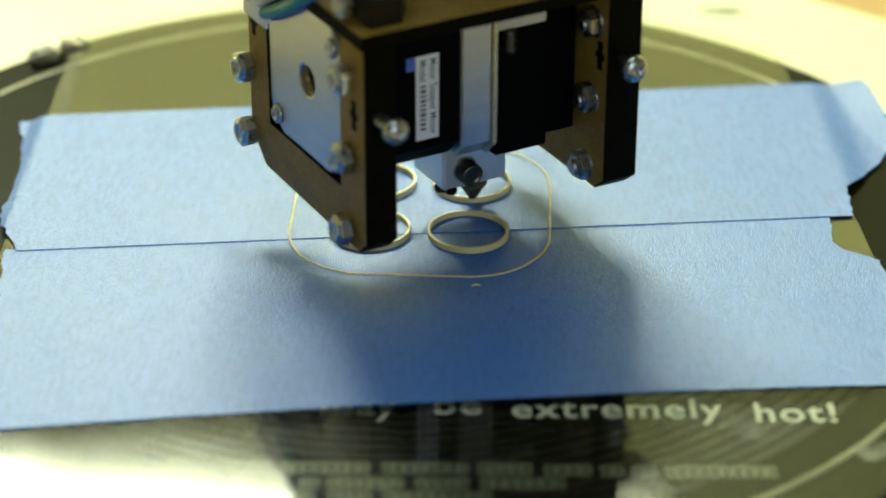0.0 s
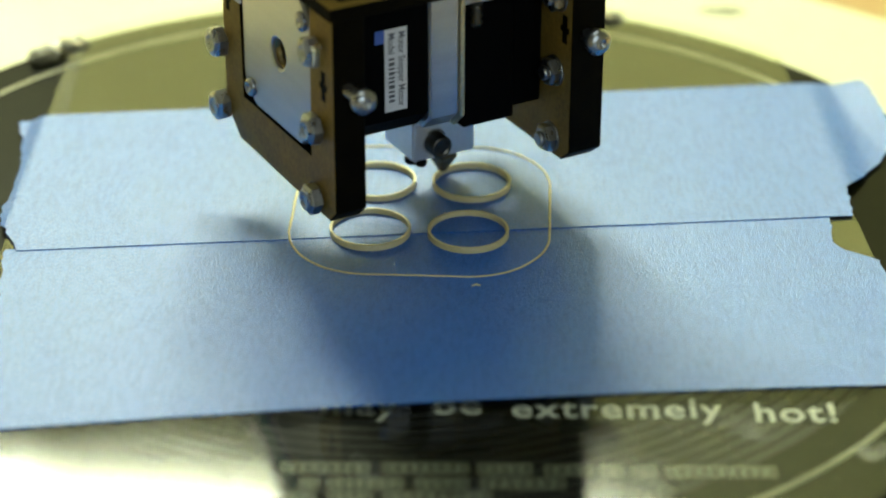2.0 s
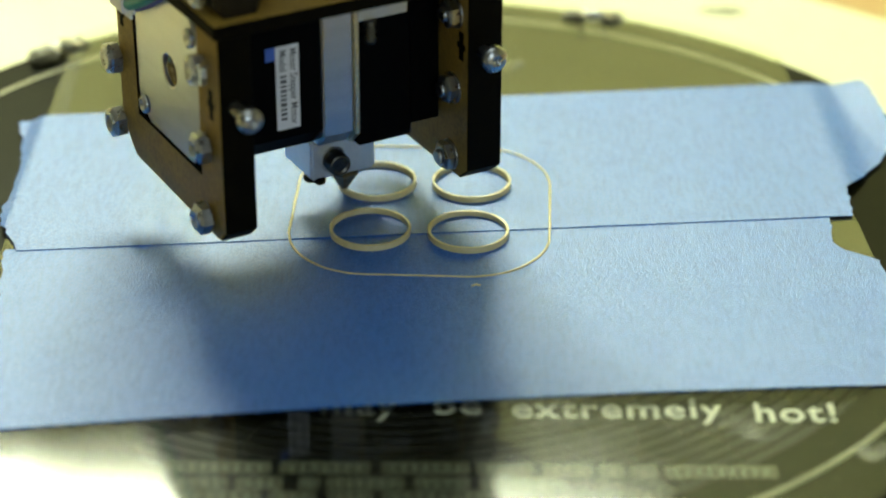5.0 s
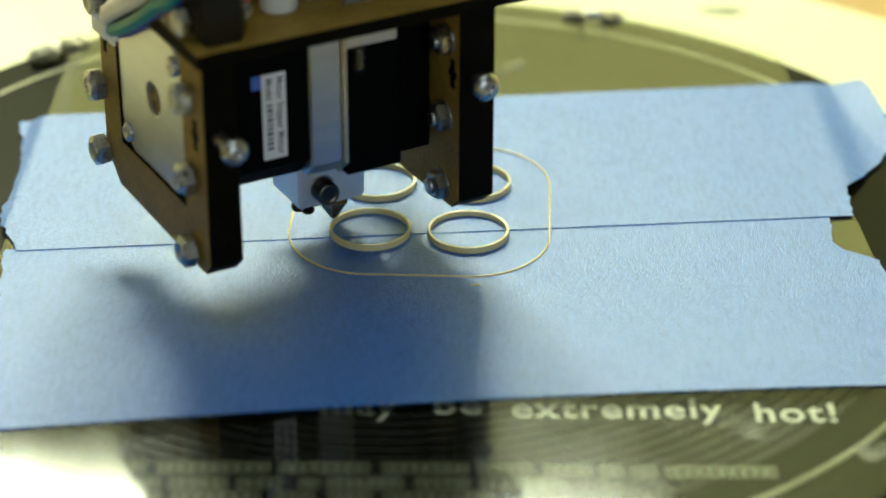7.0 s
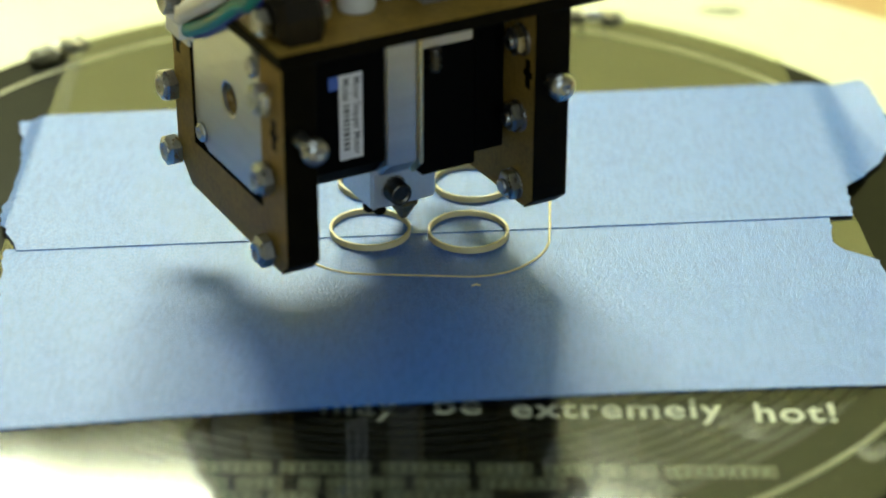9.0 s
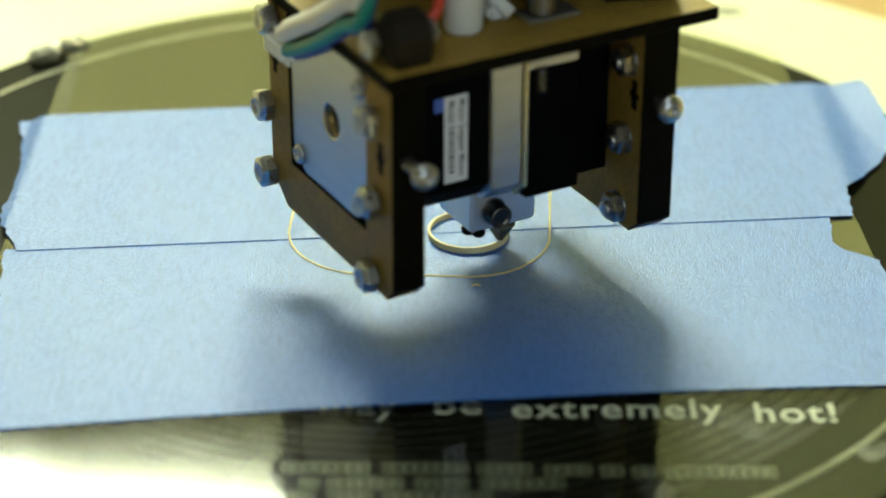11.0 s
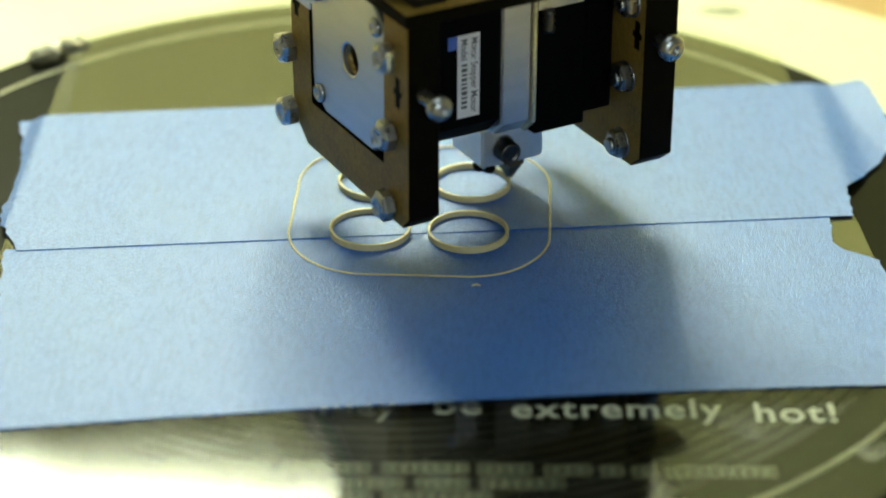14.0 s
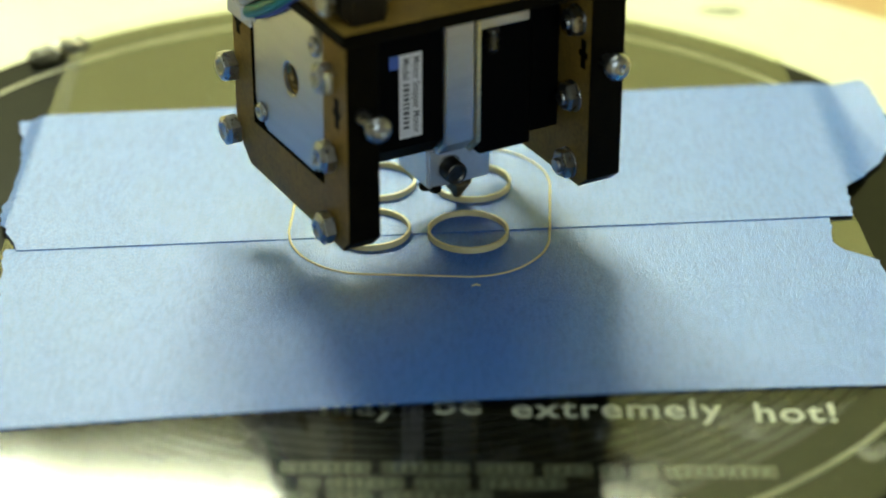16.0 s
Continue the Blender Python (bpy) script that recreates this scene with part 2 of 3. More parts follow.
def curve_points(ctrl, steps=8):
    """A smooth run through the control points."""
    c = [Vector(p) for p in ctrl]
    c = [2 * c[0] - c[1]] + c + [2 * c[-1] - c[-2]]
    out = []
    for i in range(1, len(c) - 2):
        p0, p1, p2, p3 = c[i - 1:i + 3]
        for k in range(steps):
            t = k / steps
            out.append(0.5 * ((2 * p1) + (p2 - p0) * t + (2 * p0 - 5 * p1 + 4 * p2 - p3) * t * t + (3 * p1 - p0 - 3 * p2 + p3) * t ** 3))
    out.append(c[-2])
    return out


def BM():
    return bmesh.new()


# ---- the room that closes the place ----
def room():
    def wall(name, x0, x1, y0, y1, z0, z1, mat, label):
        tagged(part(name, box(BM(), *(v * 100 for v in (x0, x1, y0, y1, z0, z1))), mat), label, "wall", kind="structure")
    X, Y0, Y1, Z0, Z1 = 2.0, -2.2, 2.0, -0.95, 2.55
    wall("wall_west", -X - 0.1, -X, Y0, Y1, Z0, Z1, PLASTER, "plain grey plaster wall")
    wall("wall_east", X, X + 0.1, Y0, Y1, Z0, Z1, PLASTER, "plain grey plaster wall")
    bm = BM()
    for x0, x1, z0, z1 in ((-X, X, Z0, 0.3), (-X, X, 1.4, Z1), (-X, 0.0, 0.3, 1.4), (1.1, X, 0.3, 1.4)):
        box(bm, x0 * 100, x1 * 100, Y0 * 100 - 10, Y0 * 100, z0 * 100, z1 * 100)
    tagged(part("wall_south", bm, PLASTER), "plain grey plaster wall with a window opening", "wall", kind="structure")
    win = thing("window_1", "white framed window with soft daylight", "window", kind="structure")
    for x0, x1, z0, z1 in ((0, 110, 30, 34), (0, 110, 136, 140), (0, 4, 34, 136), (106, 110, 34, 136), (53, 57, 34, 136)):
        part("window_frame", box(BM(), x0, x1, -226, -221, z0, z1, 0.3), WHITE_PLASTIC, win)
    tagged(part("floor", box(BM(), -210, 210, -230, 210, -103, -95), FLOOR), "worn brown floor boards", "floor", kind="structure")
    tagged(part("ceiling", box(BM(), -210, 210, -230, 210, 255, 263), PLASTER), "plain grey ceiling", "ceiling", kind="structure")
    # wall dark above, added unseen pale panel below: shapes the glass reflection
    wall("wall_north", -X, X, Y1, Y1 + 0.1, Z0, Z1, WALL, "plain ochre yellow wall")
    wall("glare_panel", -X, X, Y1 - 0.02, Y1 - 0.002, Z0, 1.12, GLARE_PANEL, "added unseen pale yellow panel that brightens the glass reflection")
    # the work lamp that throws the soft shadow
    lamp = thing("work_lamp", "wide work lamp with a bright rectangular diffuser", "lamp", look((LAMP[0], LAMP[1] + 0.01, LAMP[2] + 0.008), LAMP_AIM, LAMP_ROLL))
    part("diffuser", box(BM(), -37, 37, -15, 15, 0.2, 0.6), DIFFUSER, lamp)
    part("housing", box(BM(), -38, 38, -16, 16, 0.62, 3.4, 0.5), BLACK_PLASTIC, lamp)
    part("arm", tube(BM(), [(0, 0, 3), tuple(lamp.matrix_basis.inverted() @ Vector((LAMP[0], LAMP[1] + 0.3, 1.4)) * 100), tuple(lamp.matrix_basis.inverted() @ Vector((LAMP[0], LAMP[1] + 0.3, 2.55)) * 100)], 0.9), DARK_STEEL, lamp)
    # unseen strip and baffle, added to light only the wall
    strip_lamp = thing("fill_lamp", "added unseen strip lamp that brightens the wall", "lamp", pose(0, 1.78, 2.52))
    part("frame", box(BM(), -122, 122, -9, 9, 0, 3, 0.4), WHITE_PLASTIC, strip_lamp)
    part("light_baffle", box(BM(), -190, 190, -26, -24, -52, 3, 0.3), WHITE_PLASTIC, strip_lamp, "added board that keeps the strip's light off the print")
    # unseen housing made up for the overhead fill
    cl = thing("fill_lamp", "added unseen flat fill lamp at the ceiling", "lamp", pose(-0.3, -0.1, 2.52))
    part("frame", box(BM(), -82, 82, -102, 102, 0, 3, 0.4), WHITE_PLASTIC, cl)


# ---- printer bed ----
BED = (-2.02, -1.66)
TOP = -0.02                 # glass top, tape lies on it
MASK_Z = -0.24
PRINT = (-2.01, -2.22)      # centre of the heater board and its printed circle


def round_outline(centre, r, front, rear, n=160):
    """Round, drawn out a little at its front and rear."""
    out = []
    for i in range(n):
        a = 2 * math.pi * i / n
        f = min(1.0, max(0.0, (165.0 - math.degrees(a)) / 25.0)) * (math.sin(a) > 0)
        q = r + front * max(0.0, -math.sin(a)) + rear * f * f * (3 - 2 * f) * min(1.0, 3 * math.sin(a))
        out.append((centre[0] + q * math.cos(a), centre[1] + q * math.sin(a)))
    return out


def bed():
    table = thing("table", "pine wooden table under the printer", "table", pose(0, 0, 0))
    part("tabletop", box(BM(), -70, 70, -50, 60, -9.0, -5.0, 0.3), WOOD, table)
    for x in (-65, 65):
        for y in (-45, 55):
            part("leg", box(BM(), x - 3, x + 3, y - 3, y + 3, -95, -9.0, 0.3), WOOD, table)
    # cream melamine base with clipped corners
    out = []
    for i in range(6):
        a0 = radians(60 * i + 30 - 16 - 9)
        a1 = radians(60 * i + 30 + 16 - 9)
        out += [(BED[0] + 22.9 * math.cos(a0), BED[1] + 22.9 * math.sin(a0)), (BED[0] + 22.9 * math.cos(a1), BED[1] + 22.9 * math.sin(a1))]
    base = thing("printer_base", "cream melamine printer base plate on the table", "printer base")
    part("base_plate", prism(BM(), out, lambda a, b, h: (a, b, h), -5.0, -1.3, bevel=0.08), BASE, base)
    part("stain", prism(BM(), [(8.25 + (0.72 + 0.3 * noise.noise((i, 0.3, 0))) * math.cos(i * 0.45), 15.06 + (0.34 + 0.2 * noise.noise((i, 2.3, 0))) * math.sin(i * 0.45)) for i in range(14)], lambda a, b, h: (a, b, h), -1.3, -1.295), SMUDGE, base, "small dark smudge")
    # round heater board
    board = thing("heated_bed", "round black heater board with white print", "heated bed")
    part("circuit_board", prism(BM(), round_outline(PRINT, 15.22, 1.3, 0.42), lambda a, b, h: (a, b, h), -1.28, MASK_Z, bevel=0.02), MASK, board)
    # copper runs in circles under the solder mask
    for k in range(18):
        r = 7.13 + k * 0.356
        a0, a1 = 200.0, 338.0
        n = int((a1 - a0) / 2.5)
        bm = BM()
        rows = []
        for i in range(n + 1):
            a = radians(a0 + (a1 - a0) * i / n)
            rows.append([bm.verts.new(Vector((PRINT[0] + q * math.cos(a), PRINT[1] + q * math.sin(a), MASK_Z + h)) * U) for q, h in ((r - 0.13, 0.001), (r - 0.115, 0.007), (r + 0.115, 0.007), (r + 0.13, 0.001))])
        for p, q in zip(rows, rows[1:]):
            for m in range(3):
                bm.faces.new((p[m], p[m + 1], q[m + 1], q[m]))
        part("copper_trace", bm, TRACE, board, "faint round copper trace")
    bm = BM()
    lathe(bm, [(14.28, 0.0), (14.28, 0.008), (14.45, 0.008), (14.45, 0.0)], (*PRINT, MASK_Z + 0.002), seg=200, closed=True)
    part("printed_circle", bm, CIRCLE_INK, board, "thin white printed circle")
    # readable words, stretched to the board's wide plotter letters
    for text, x0, x1, y0 in (("may", -3.52, -1.81, -10.87), ("be", -0.97, 0.09, -10.83), ("extremely", 0.78, 5.53, -10.97), ("hot!", 6.26, 8.08, -11.12)):
        cu = bpy.data.curves.new("words", "FONT")
        cu.body, cu.size, cu.extrude, cu.offset, cu.space_character = text, 1.0, 0.0, 0.016, 1.12
        tmp = new("words", cu)
        me = bpy.data.meshes.new_from_object(tmp.evaluated_get(bpy.context.evaluated_depsgraph_get()))
        bpy.data.objects.remove(tmp)
        xs = [v.co.x for v in me.vertices]
        sx = (x1 - x0) / (max(xs) - min(xs))
        lo = min(xs)
        for v in me.vertices:
            v.co = Vector(((v.co.x - lo) * sx + x0, v.co.y * 1.12 + y0, MASK_Z + 0.012)) * U
        me.materials.append(SILK)
        ob = new("printed_words", me)
        ob.parent = board
        ob["label"] = "white printed warning words"
    # small print that cannot be read: a word is a row of barred blocks
    lines = ((-13.21, 0.022, [(-9.81, -8.62), (-8.32, -7.23), (-6.96, -4.5), (-4.29, -2.35), (-2.09, -0.21), (-0.01, 1.18), (1.43, 2.47), (2.66, 3.16), (3.33, 3.87), (4.06, 6.48)]),
             (-13.81, 0.0, [(-8.52, -6.84), (-6.63, -5.41), (-5.19, -4.22), (-3.86, -3.43), (-3.25, -1.61), (-1.36, -0.21), (0.04, 1.87)]),
             (-14.35, 0.0, [(-8.22, -6.78), (-6.54, -4.67), (-4.45, -3.47), (-3.22, -2.28), (-2.04, 0.29)]))
    for y, slope, words in lines:
        for x0, x1 in words:
            n = max(2, round((x1 - x0) / 0.25))
            yy = y - slope * max(0.0, x0 + 2)
            bm = BM()
            z0, z1 = MASK_Z + 0.008, MASK_Z + 0.013
            for k in range(n):
                xa = x0 + k * (x1 - x0) / n
                xb = xa + (x1 - x0) / n * 0.9
                for s0, s1, t0, t1 in ((xa, xa + 0.06, 0.0, 0.40), (xa + 0.06, xb, 0.34, 0.40), (xa + 0.06, xb, 0.0, 0.06), (xb - 0.055, xb, 0.06, 0.34)):
                    box(bm, s0, s1, yy + t0, yy + t1, z0, z1)
            part("small_print", bm, FAINT_INK, board)
    # glass plate: straight cut sides, round front and back
    out = [(max(-11.9, min(9.88 - 0.07 * (y + 1.7), x)), y) for x, y in round_outline(BED, 15.3, 1.5, 0.1)]
    g = thing("glass_plate", "clear glass plate with smears on the heater board", "glass plate")
    bm = prism(BM(), out, lambda a, b, h: (a, b, h), -0.22, TOP, bevel=0.02)
    # the underside lies on the board: no face of its own there
    bmesh.ops.recalc_face_normals(bm, faces=bm.faces)
    bmesh.ops.delete(bm, geom=[f for f in bm.faces if f.normal.z < -0.5 or (abs(f.normal.z) < 0.5 and abs(f.normal.x) < 0.95)], context="FACES")
    ob = part("pane", bm, GLASS, g)
    ob.visible_shadow = False
    # light bent in the cut glass edge, painted on as a pale film
    rim = part("edge_gleam", prism(BM(), [(-11.87, 4.0), (-11.36, 4.0), (-11.5, 9.6), (-11.87, 9.6)], lambda p, q, e: (p, q, e), TOP + 0.002, TOP + 0.004), EDGE_GLEAM, g, "pale strip along the cut side, painted light in the glass edge")
    rim.visible_shadow = False
    # dried smears in front; the rear patch paints the head's white reflection
    for x, y, w, h, a in ((6.1, -11.75, 0.75, 0.4, -0.5), (1.1, 7.7, 0.3, 0.7, -0.5), (8.6, -12.6, 0.5, 0.35, 0.8)):
        out = []
        for i in range(22):
            q = 2 * math.pi * i / 22
            k = 1 + 0.35 * noise.noise((math.cos(q) * 1.5 + x, math.sin(q) * 1.5, y))
            u, v = w * k * math.cos(q), h * k * math.sin(q)
            out.append((x + u * math.cos(a) - v * math.sin(a), y + u * math.sin(a) + v * math.cos(a)))
        sm = part("smear", prism(BM(), out, lambda p, q, e: (p, q, e), TOP + 0.002, TOP + 0.004), SMEAR_GLEAM, g, "faint pale patch, dried smear and painted reflection")
        sm.visible_shadow = False


# ---- tape ----
def strip(name, label, near, far, left, right, edge_l, edge_r, lift):
    """A strip from the near line to the far line; left and right: ragged ends as (share, x)."""
    bm = BM()
    nx, ny = 150, 40
    rnd = random.Random(len(name))

    def along(poly, s):
        for (s0, x0), (s1, x1) in zip(poly, poly[1:]):
            if s <= s1:
                return x0 + (x1 - x0) * (s - s0) / max(s1 - s0, 1e-6)
        return poly[-1][1]
    grid = []
    for j in range(ny + 1):
        s = j / ny
        jag = rnd.uniform(-0.05, 0.05)
        xl, xr = along(left, s) + jag, along(right, s) + rnd.uniform(-0.04, 0.04)
        row = []
        for i in range(nx + 1):
            u = i / nx
            x = xl + (xr - xl) * u
            y = near(x) + (far(x) - near(x)) * s
            over_r, over_l = max(0, x - edge_r + 0.045 * (y - 1.0)), max(0, edge_l - x)
            fr, fl = min(1, over_r / 1.0), min(1, over_l / 0.5)
            drop = 0.10 + 0.07 * max(0, 6.5 - y)
            curl = max(0, over_r - 0.75 - 0.2 * max(0, 6.2 - y))
            drop = min(drop, 0.19) - 0.16 * min(1.2, curl)
            z = lift - drop * fr * fr * (3 - 2 * fr) - 0.17 * fl * fl * (3 - 2 * fl)
            z += 0.012 * (noise.noise((x * 0.35, y * 0.5, lift)) + 1.0) * 0.5
            row.append(bm.verts.new(Vector((x, y, z)) * U))
        grid.append(row)
    for j in range(ny):
        for i in range(nx):
            bm.faces.new((grid[j][i], grid[j][i + 1], grid[j + 1][i + 1], grid[j + 1][i]))
    ob = part(name, bm, TAPE)
    so = ob.modifiers.new("thickness", "SOLIDIFY")
    so.thickness, so.offset = 0.00014 if lift == 0 else 0.0002, -1
    return tagged(ob, label, "tape", group="tape strips on the bed")


def tapes():
    seam = lambda x: -2.60 + 0.094 * x
    rear = lambda x: 5.53 + 0.107 * x
    front = lambda x: -10.62 + 0.0957 * x - 0.0024 * x * x
    strip("tape_strip", "blue crepe masking tape strip, torn ends bent over the glass", seam, rear,
          [(0, -11.5), (0.08, -11.75), (0.2, -12.15), (0.32, -12.3), (0.42, -12.14), (0.65, -12.2), (0.85, -12.4), (1, -12.65)],
          [(0, 9.82), (0.2, 9.9), (0.24, 10.15), (0.42, 11.15), (0.58, 11.7), (0.8, 11.65), (0.97, 11.4), (1, 11.3)], -11.9, 9.86, 0.02)
    strip("tape_strip", "blue crepe masking tape strip with ragged torn end", front, lambda x: seam(x) + 0.12,
          [(0, -11.6), (0.3, -11.8), (0.6, -11.5), (0.75, -11.6), (0.9, -11.72), (1, -11.8)],
          [(0, 10.3), (0.5, 10.25), (0.65, 10.18), (0.70, 10.1), (0.735, 9.82), (0.775, 9.31), (0.84, 9.07), (0.92, 9.18), (1, 9.2)], -11.9, 10.1, 0.0)


# ---- the print ----
RINGS = [(-0.03, 0.0), (-2.53, 0.06), (-2.64, -2.61), (-0.14, -2.73)]


def prints():
    bm = BM()
    prof_o, prof_i = [], []
    layers = 8
    H = 0.165
    for k in range(layers):
        for q, out in ((0.0, 0.0), (0.25, 0.007), (0.75, 0.007), (0.98, 0.0)):
            z = (k + q) * H / layers
            prof_o.append((1.028 + out, z))
            prof_i.append((0.974 - out, z))
    lathe(bm, prof_o + prof_i[::-1], (0, 0, 0), seg=120, closed=True)
    first = tagged(part("printed_ring", bm, PLASTIC), "low cream plastic ring being printed on tape", "printed ring", group="printed rings")
    first.matrix_basis = pose(RINGS[0][0] * U, RINGS[0][1] * U, 0.00038)
    for x, y in RINGS[1:]:
        copy_thing(first, pose(x * U, y * U, 0.00038 if y > -1 else 0.0002, 0, 0, 70 * x))
    # skirt: the outline of the four rings pushed outwards
    pts = []
    rr = 2.07
    for k, (x, y) in enumerate(RINGS):
        for i in range(25):
            a = radians(90 * k + 90 * i / 24 - 3)
            pts.append((x + rr * math.cos(a), y + 2.23 * math.sin(a)))
    dense = []
    for (x0, y0), (x1, y1) in zip(pts, pts[1:] + pts[:1]):
        n = max(1, int(math.hypot(x1 - x0, y1 - y0) / 0.12))
        dense += [(x0 + (x1 - x0) * k / n, y0 + (y1 - y0) * k / n) for k in range(n)]
    bm = BM()
    line = [(x + 0.012 * noise.noise((x * 2, y * 2, 0)), y + 0.012 * noise.noise((x * 2, y * 2, 5)), 0.030 if y < -2.62 + 0.094 * x else 0.066) for x, y in dense]
    tube(bm, line, 0.031, 8, True, 0.7)
    tagged(part("skirt_line", bm, PLASTIC), "thin cream plastic skirt line round the rings", "printed line")
    bm = BM()
    tube(bm, curve_points([(-0.07, -5.42, 0.03), (0.03, -5.38, 0.05), (0.14, -5.40, 0.03)], 5), 0.02, 6)
    tagged(part("filament_scrap", bm, PLASTIC), "tiny cream plastic scrap lying on the tape", "scrap")


# ---- the carriage with motor and hot end ----
def hex_bolt(parent, at, axis, s=0.30, h=0.24, shank=0.2, nut=False, label="zinc hex bolt"):
    """A hex head, domed at its rim; nut: with a washer and the bolt's end showing."""
    m = Matrix.Translation(Vector(at) * U) @ frame_to(axis) @ Matrix.Rotation(at[2] * 1.7 + 0.45, 4, "Z")
    bm = BM()
    if nut:
        lathe(bm, [(s * 1.05, 0.0), (s * 1.05, h * 0.15)], (0, 0, 0), seg=20)
        lathe(bm, [(s * 0.5, h), (s * 0.5, h + shank * 0.5), (s * 0.36, h + shank * 0.6)], (0, 0, 0), seg=14)
    lathe(bm, [(s * 0.92, h * 0.16), (s, h * 0.24), (s, h * 0.80), (s * 0.93, h * 0.9), (s * 0.78, h)], (0, 0, 0), seg=6)
    if not nut:
        lathe(bm, [(s * 0.72, h - 0.01), (s * 0.66, h + 0.03), (s * 0.4, h + 0.035), (s * 0.3, h - 0.04)], (0, 0, 0), seg=18)
    bm.transform(m)
    return part("hex_bolt", bm, STEEL, parent, label)


def pan_screw(parent, at, axis, length, r=0.17, head=0.33):
    m = Matrix.Translation(Vector(at) * U) @ frame_to(axis)
    bm = BM()
    prof = []
    n = int(length / 0.06)
    for k in range(n):
        prof += [(r * 0.84, k * length / n), (r, (k + 0.5) * length / n)]
    prof += [(r * 0.84, length), (head, length), (head * 1.02, length + 0.12), (head * 0.82, length + 0.22), (head * 0.45, length + 0.27), (0.09, length + 0.27), (0.07, length + 0.14)]
    lathe(bm, prof, (0, 0, 0), seg=18)
    bm.transform(m)
    return part("screw", bm, STEEL, parent, "bright cross-head screw")


def slotted_plate(name, parent, e0, e1, cut):
    """An upright brown side plate; cut: the opening for the motor."""
    if cut:
        out = [(-3.83, 6.83), (-3.83, 1.75), (-3.45, 1.40), (1.75, 1.45), (2.42, 2.02), (2.55, 2.3), (2.55, 6.83), (1.46, 6.83), (1.46, 2.74), (-2.56, 2.74), (-2.56, 6.83)]
    else:
        out = [(-3.83, 6.83), (-3.83, 1.85), (-3.40, 1.50), (1.75, 1.50), (2.42, 2.02), (2.55, 2.3), (2.55, 6.83)]
    ob = part(name, prism(BM(), out, lambda a, b, h: (h, a, b), e0, e1, side=1, caps=0, bevel=0.035), [BOARD, CHAR], parent, "dark brown laser-cut board with charred edges")
    return ob


def carriage():
    c = thing("print_head", "brown board print head with stepper motor and hot end", "print head", pose(0, 0, 0.0011, 0, 0, PSI))
    L0, L1 = -5.05, -4.22
    R0, R1 = 1.54, 2.50
    slotted_plate("side_plate", c, L0, L1, True)
    slotted_plate("side_plate", c, R0, R1, False)
    # top plate with ears
    top = [(-5.2, -3.98), (3.45, -3.98), (3.45, -3.2), (2.4, -2.2), (2.4, 2.5), (-5.2, 2.5)]
    part("top_plate", prism(BM(), top, lambda a, b, h: (a, b, h), 6.83, 7.16, side=1, caps=0, bevel=0.03), [BOARD, CHAR], c, "brown laser-cut board plate")
    # T-slots of the side plates: flat dark patches stand in for the shade inside
    for e, y, z0, z1 in ((L0, -3.27, 4.55, 5.32), (R0, -3.47, 4.75, 5.5), (L0, 2.2, 4.9, 5.6)):
        part("nut_slot_shade", box(box(BM(), e - 0.006, e + 0.02, y - 0.11, y + 0.11, z0, z1), e - 0.006, e + 0.02, y - 0.2, y + 0.2, (z0 + z1) / 2 - 0.08, (z0 + z1) / 2 + 0.08), CHAR, c, "captive nut slot, its shade laid on as a dark patch")
    # stepper motor, lying on its side
    mc, mz, half = -0.55, 4.77, 2.1

    def motor_outline(h, k):
        return [(mc - h, mz - h + k), (mc - h + k, mz - h), (mc + h - k, mz - h), (mc + h, mz - h + k), (mc + h, mz + h - k), (mc + h - k, mz + h), (mc - h + k, mz + h), (mc - h, mz + h - k)]
    yz = lambda a, b, h: (h, a, b)
    motor = part("stepper_motor", prism(BM(), motor_outline(half - 0.06, 0.55), yz, -4.0, -1.84, bevel=0.03), MOTOR_BLACK, c, "black stepper motor body")
    hy, hr, n = mc - 0.12, 0.40, 72
    bm = BM()
    loops = []
    oct8 = [Vector(p) for p in motor_outline(2.0, 0.62)]
    for e, mode in ((-4.0, 0), (-4.94, 0), (-5.0, 1), (-5.0, 2), (-4.97, 3), (-4.45, 3)):
        loop = []
        for i in range(n):
            d = Vector((math.cos(2 * math.pi * i / n), math.sin(2 * math.pi * i / n)))
            if mode < 2:
                k = min((a.x * (b.y - a.y) - a.y * (b.x - a.x)) / w for a, b in ((p - Vector((hy, mz)), q - Vector((hy, mz))) for p, q in zip(oct8, oct8[1:] + oct8[:1]))
                        for w in [d.x * (b.y - a.y) - d.y * (b.x - a.x)] if abs(w) > 1e-9 and (a.x * (b.y - a.y) - a.y * (b.x - a.x)) / w > 0)
                k -= 0.06 * (mode == 1)
            else:
                k = hr + 0.06 * (mode == 2)
            loop.append(bm.verts.new(Vector((e, hy + d.x * k, mz + d.y * k)) * U))
        loops.append(loop)
    for a, b in zip(loops, loops[1:]):
        for i in range(n):
            bm.faces.new((a[i], a[(i + 1) % n], b[(i + 1) % n], b[i]))
    bm.faces.new(loops[0])
    cap = part("end_cap", bm, ALUMINIUM, motor, "brushed aluminium motor end cap with a hole")
    part("flange", prism(BM(), motor_outline(half, 0.42), yz, -1.84, -1.0, bevel=0.05), ALUMINIUM, motor, "aluminium motor flange")
    part("bearing_seat", lathe(BM(), [(0.39, -0.42), (0.39, -0.1), (0.34, -0.1), (0.33, -0.42)], (-5.0, hy, mz), (-1, 0, 0), 40, True), BRASS, motor, "worn brass ring in the shaft hole")
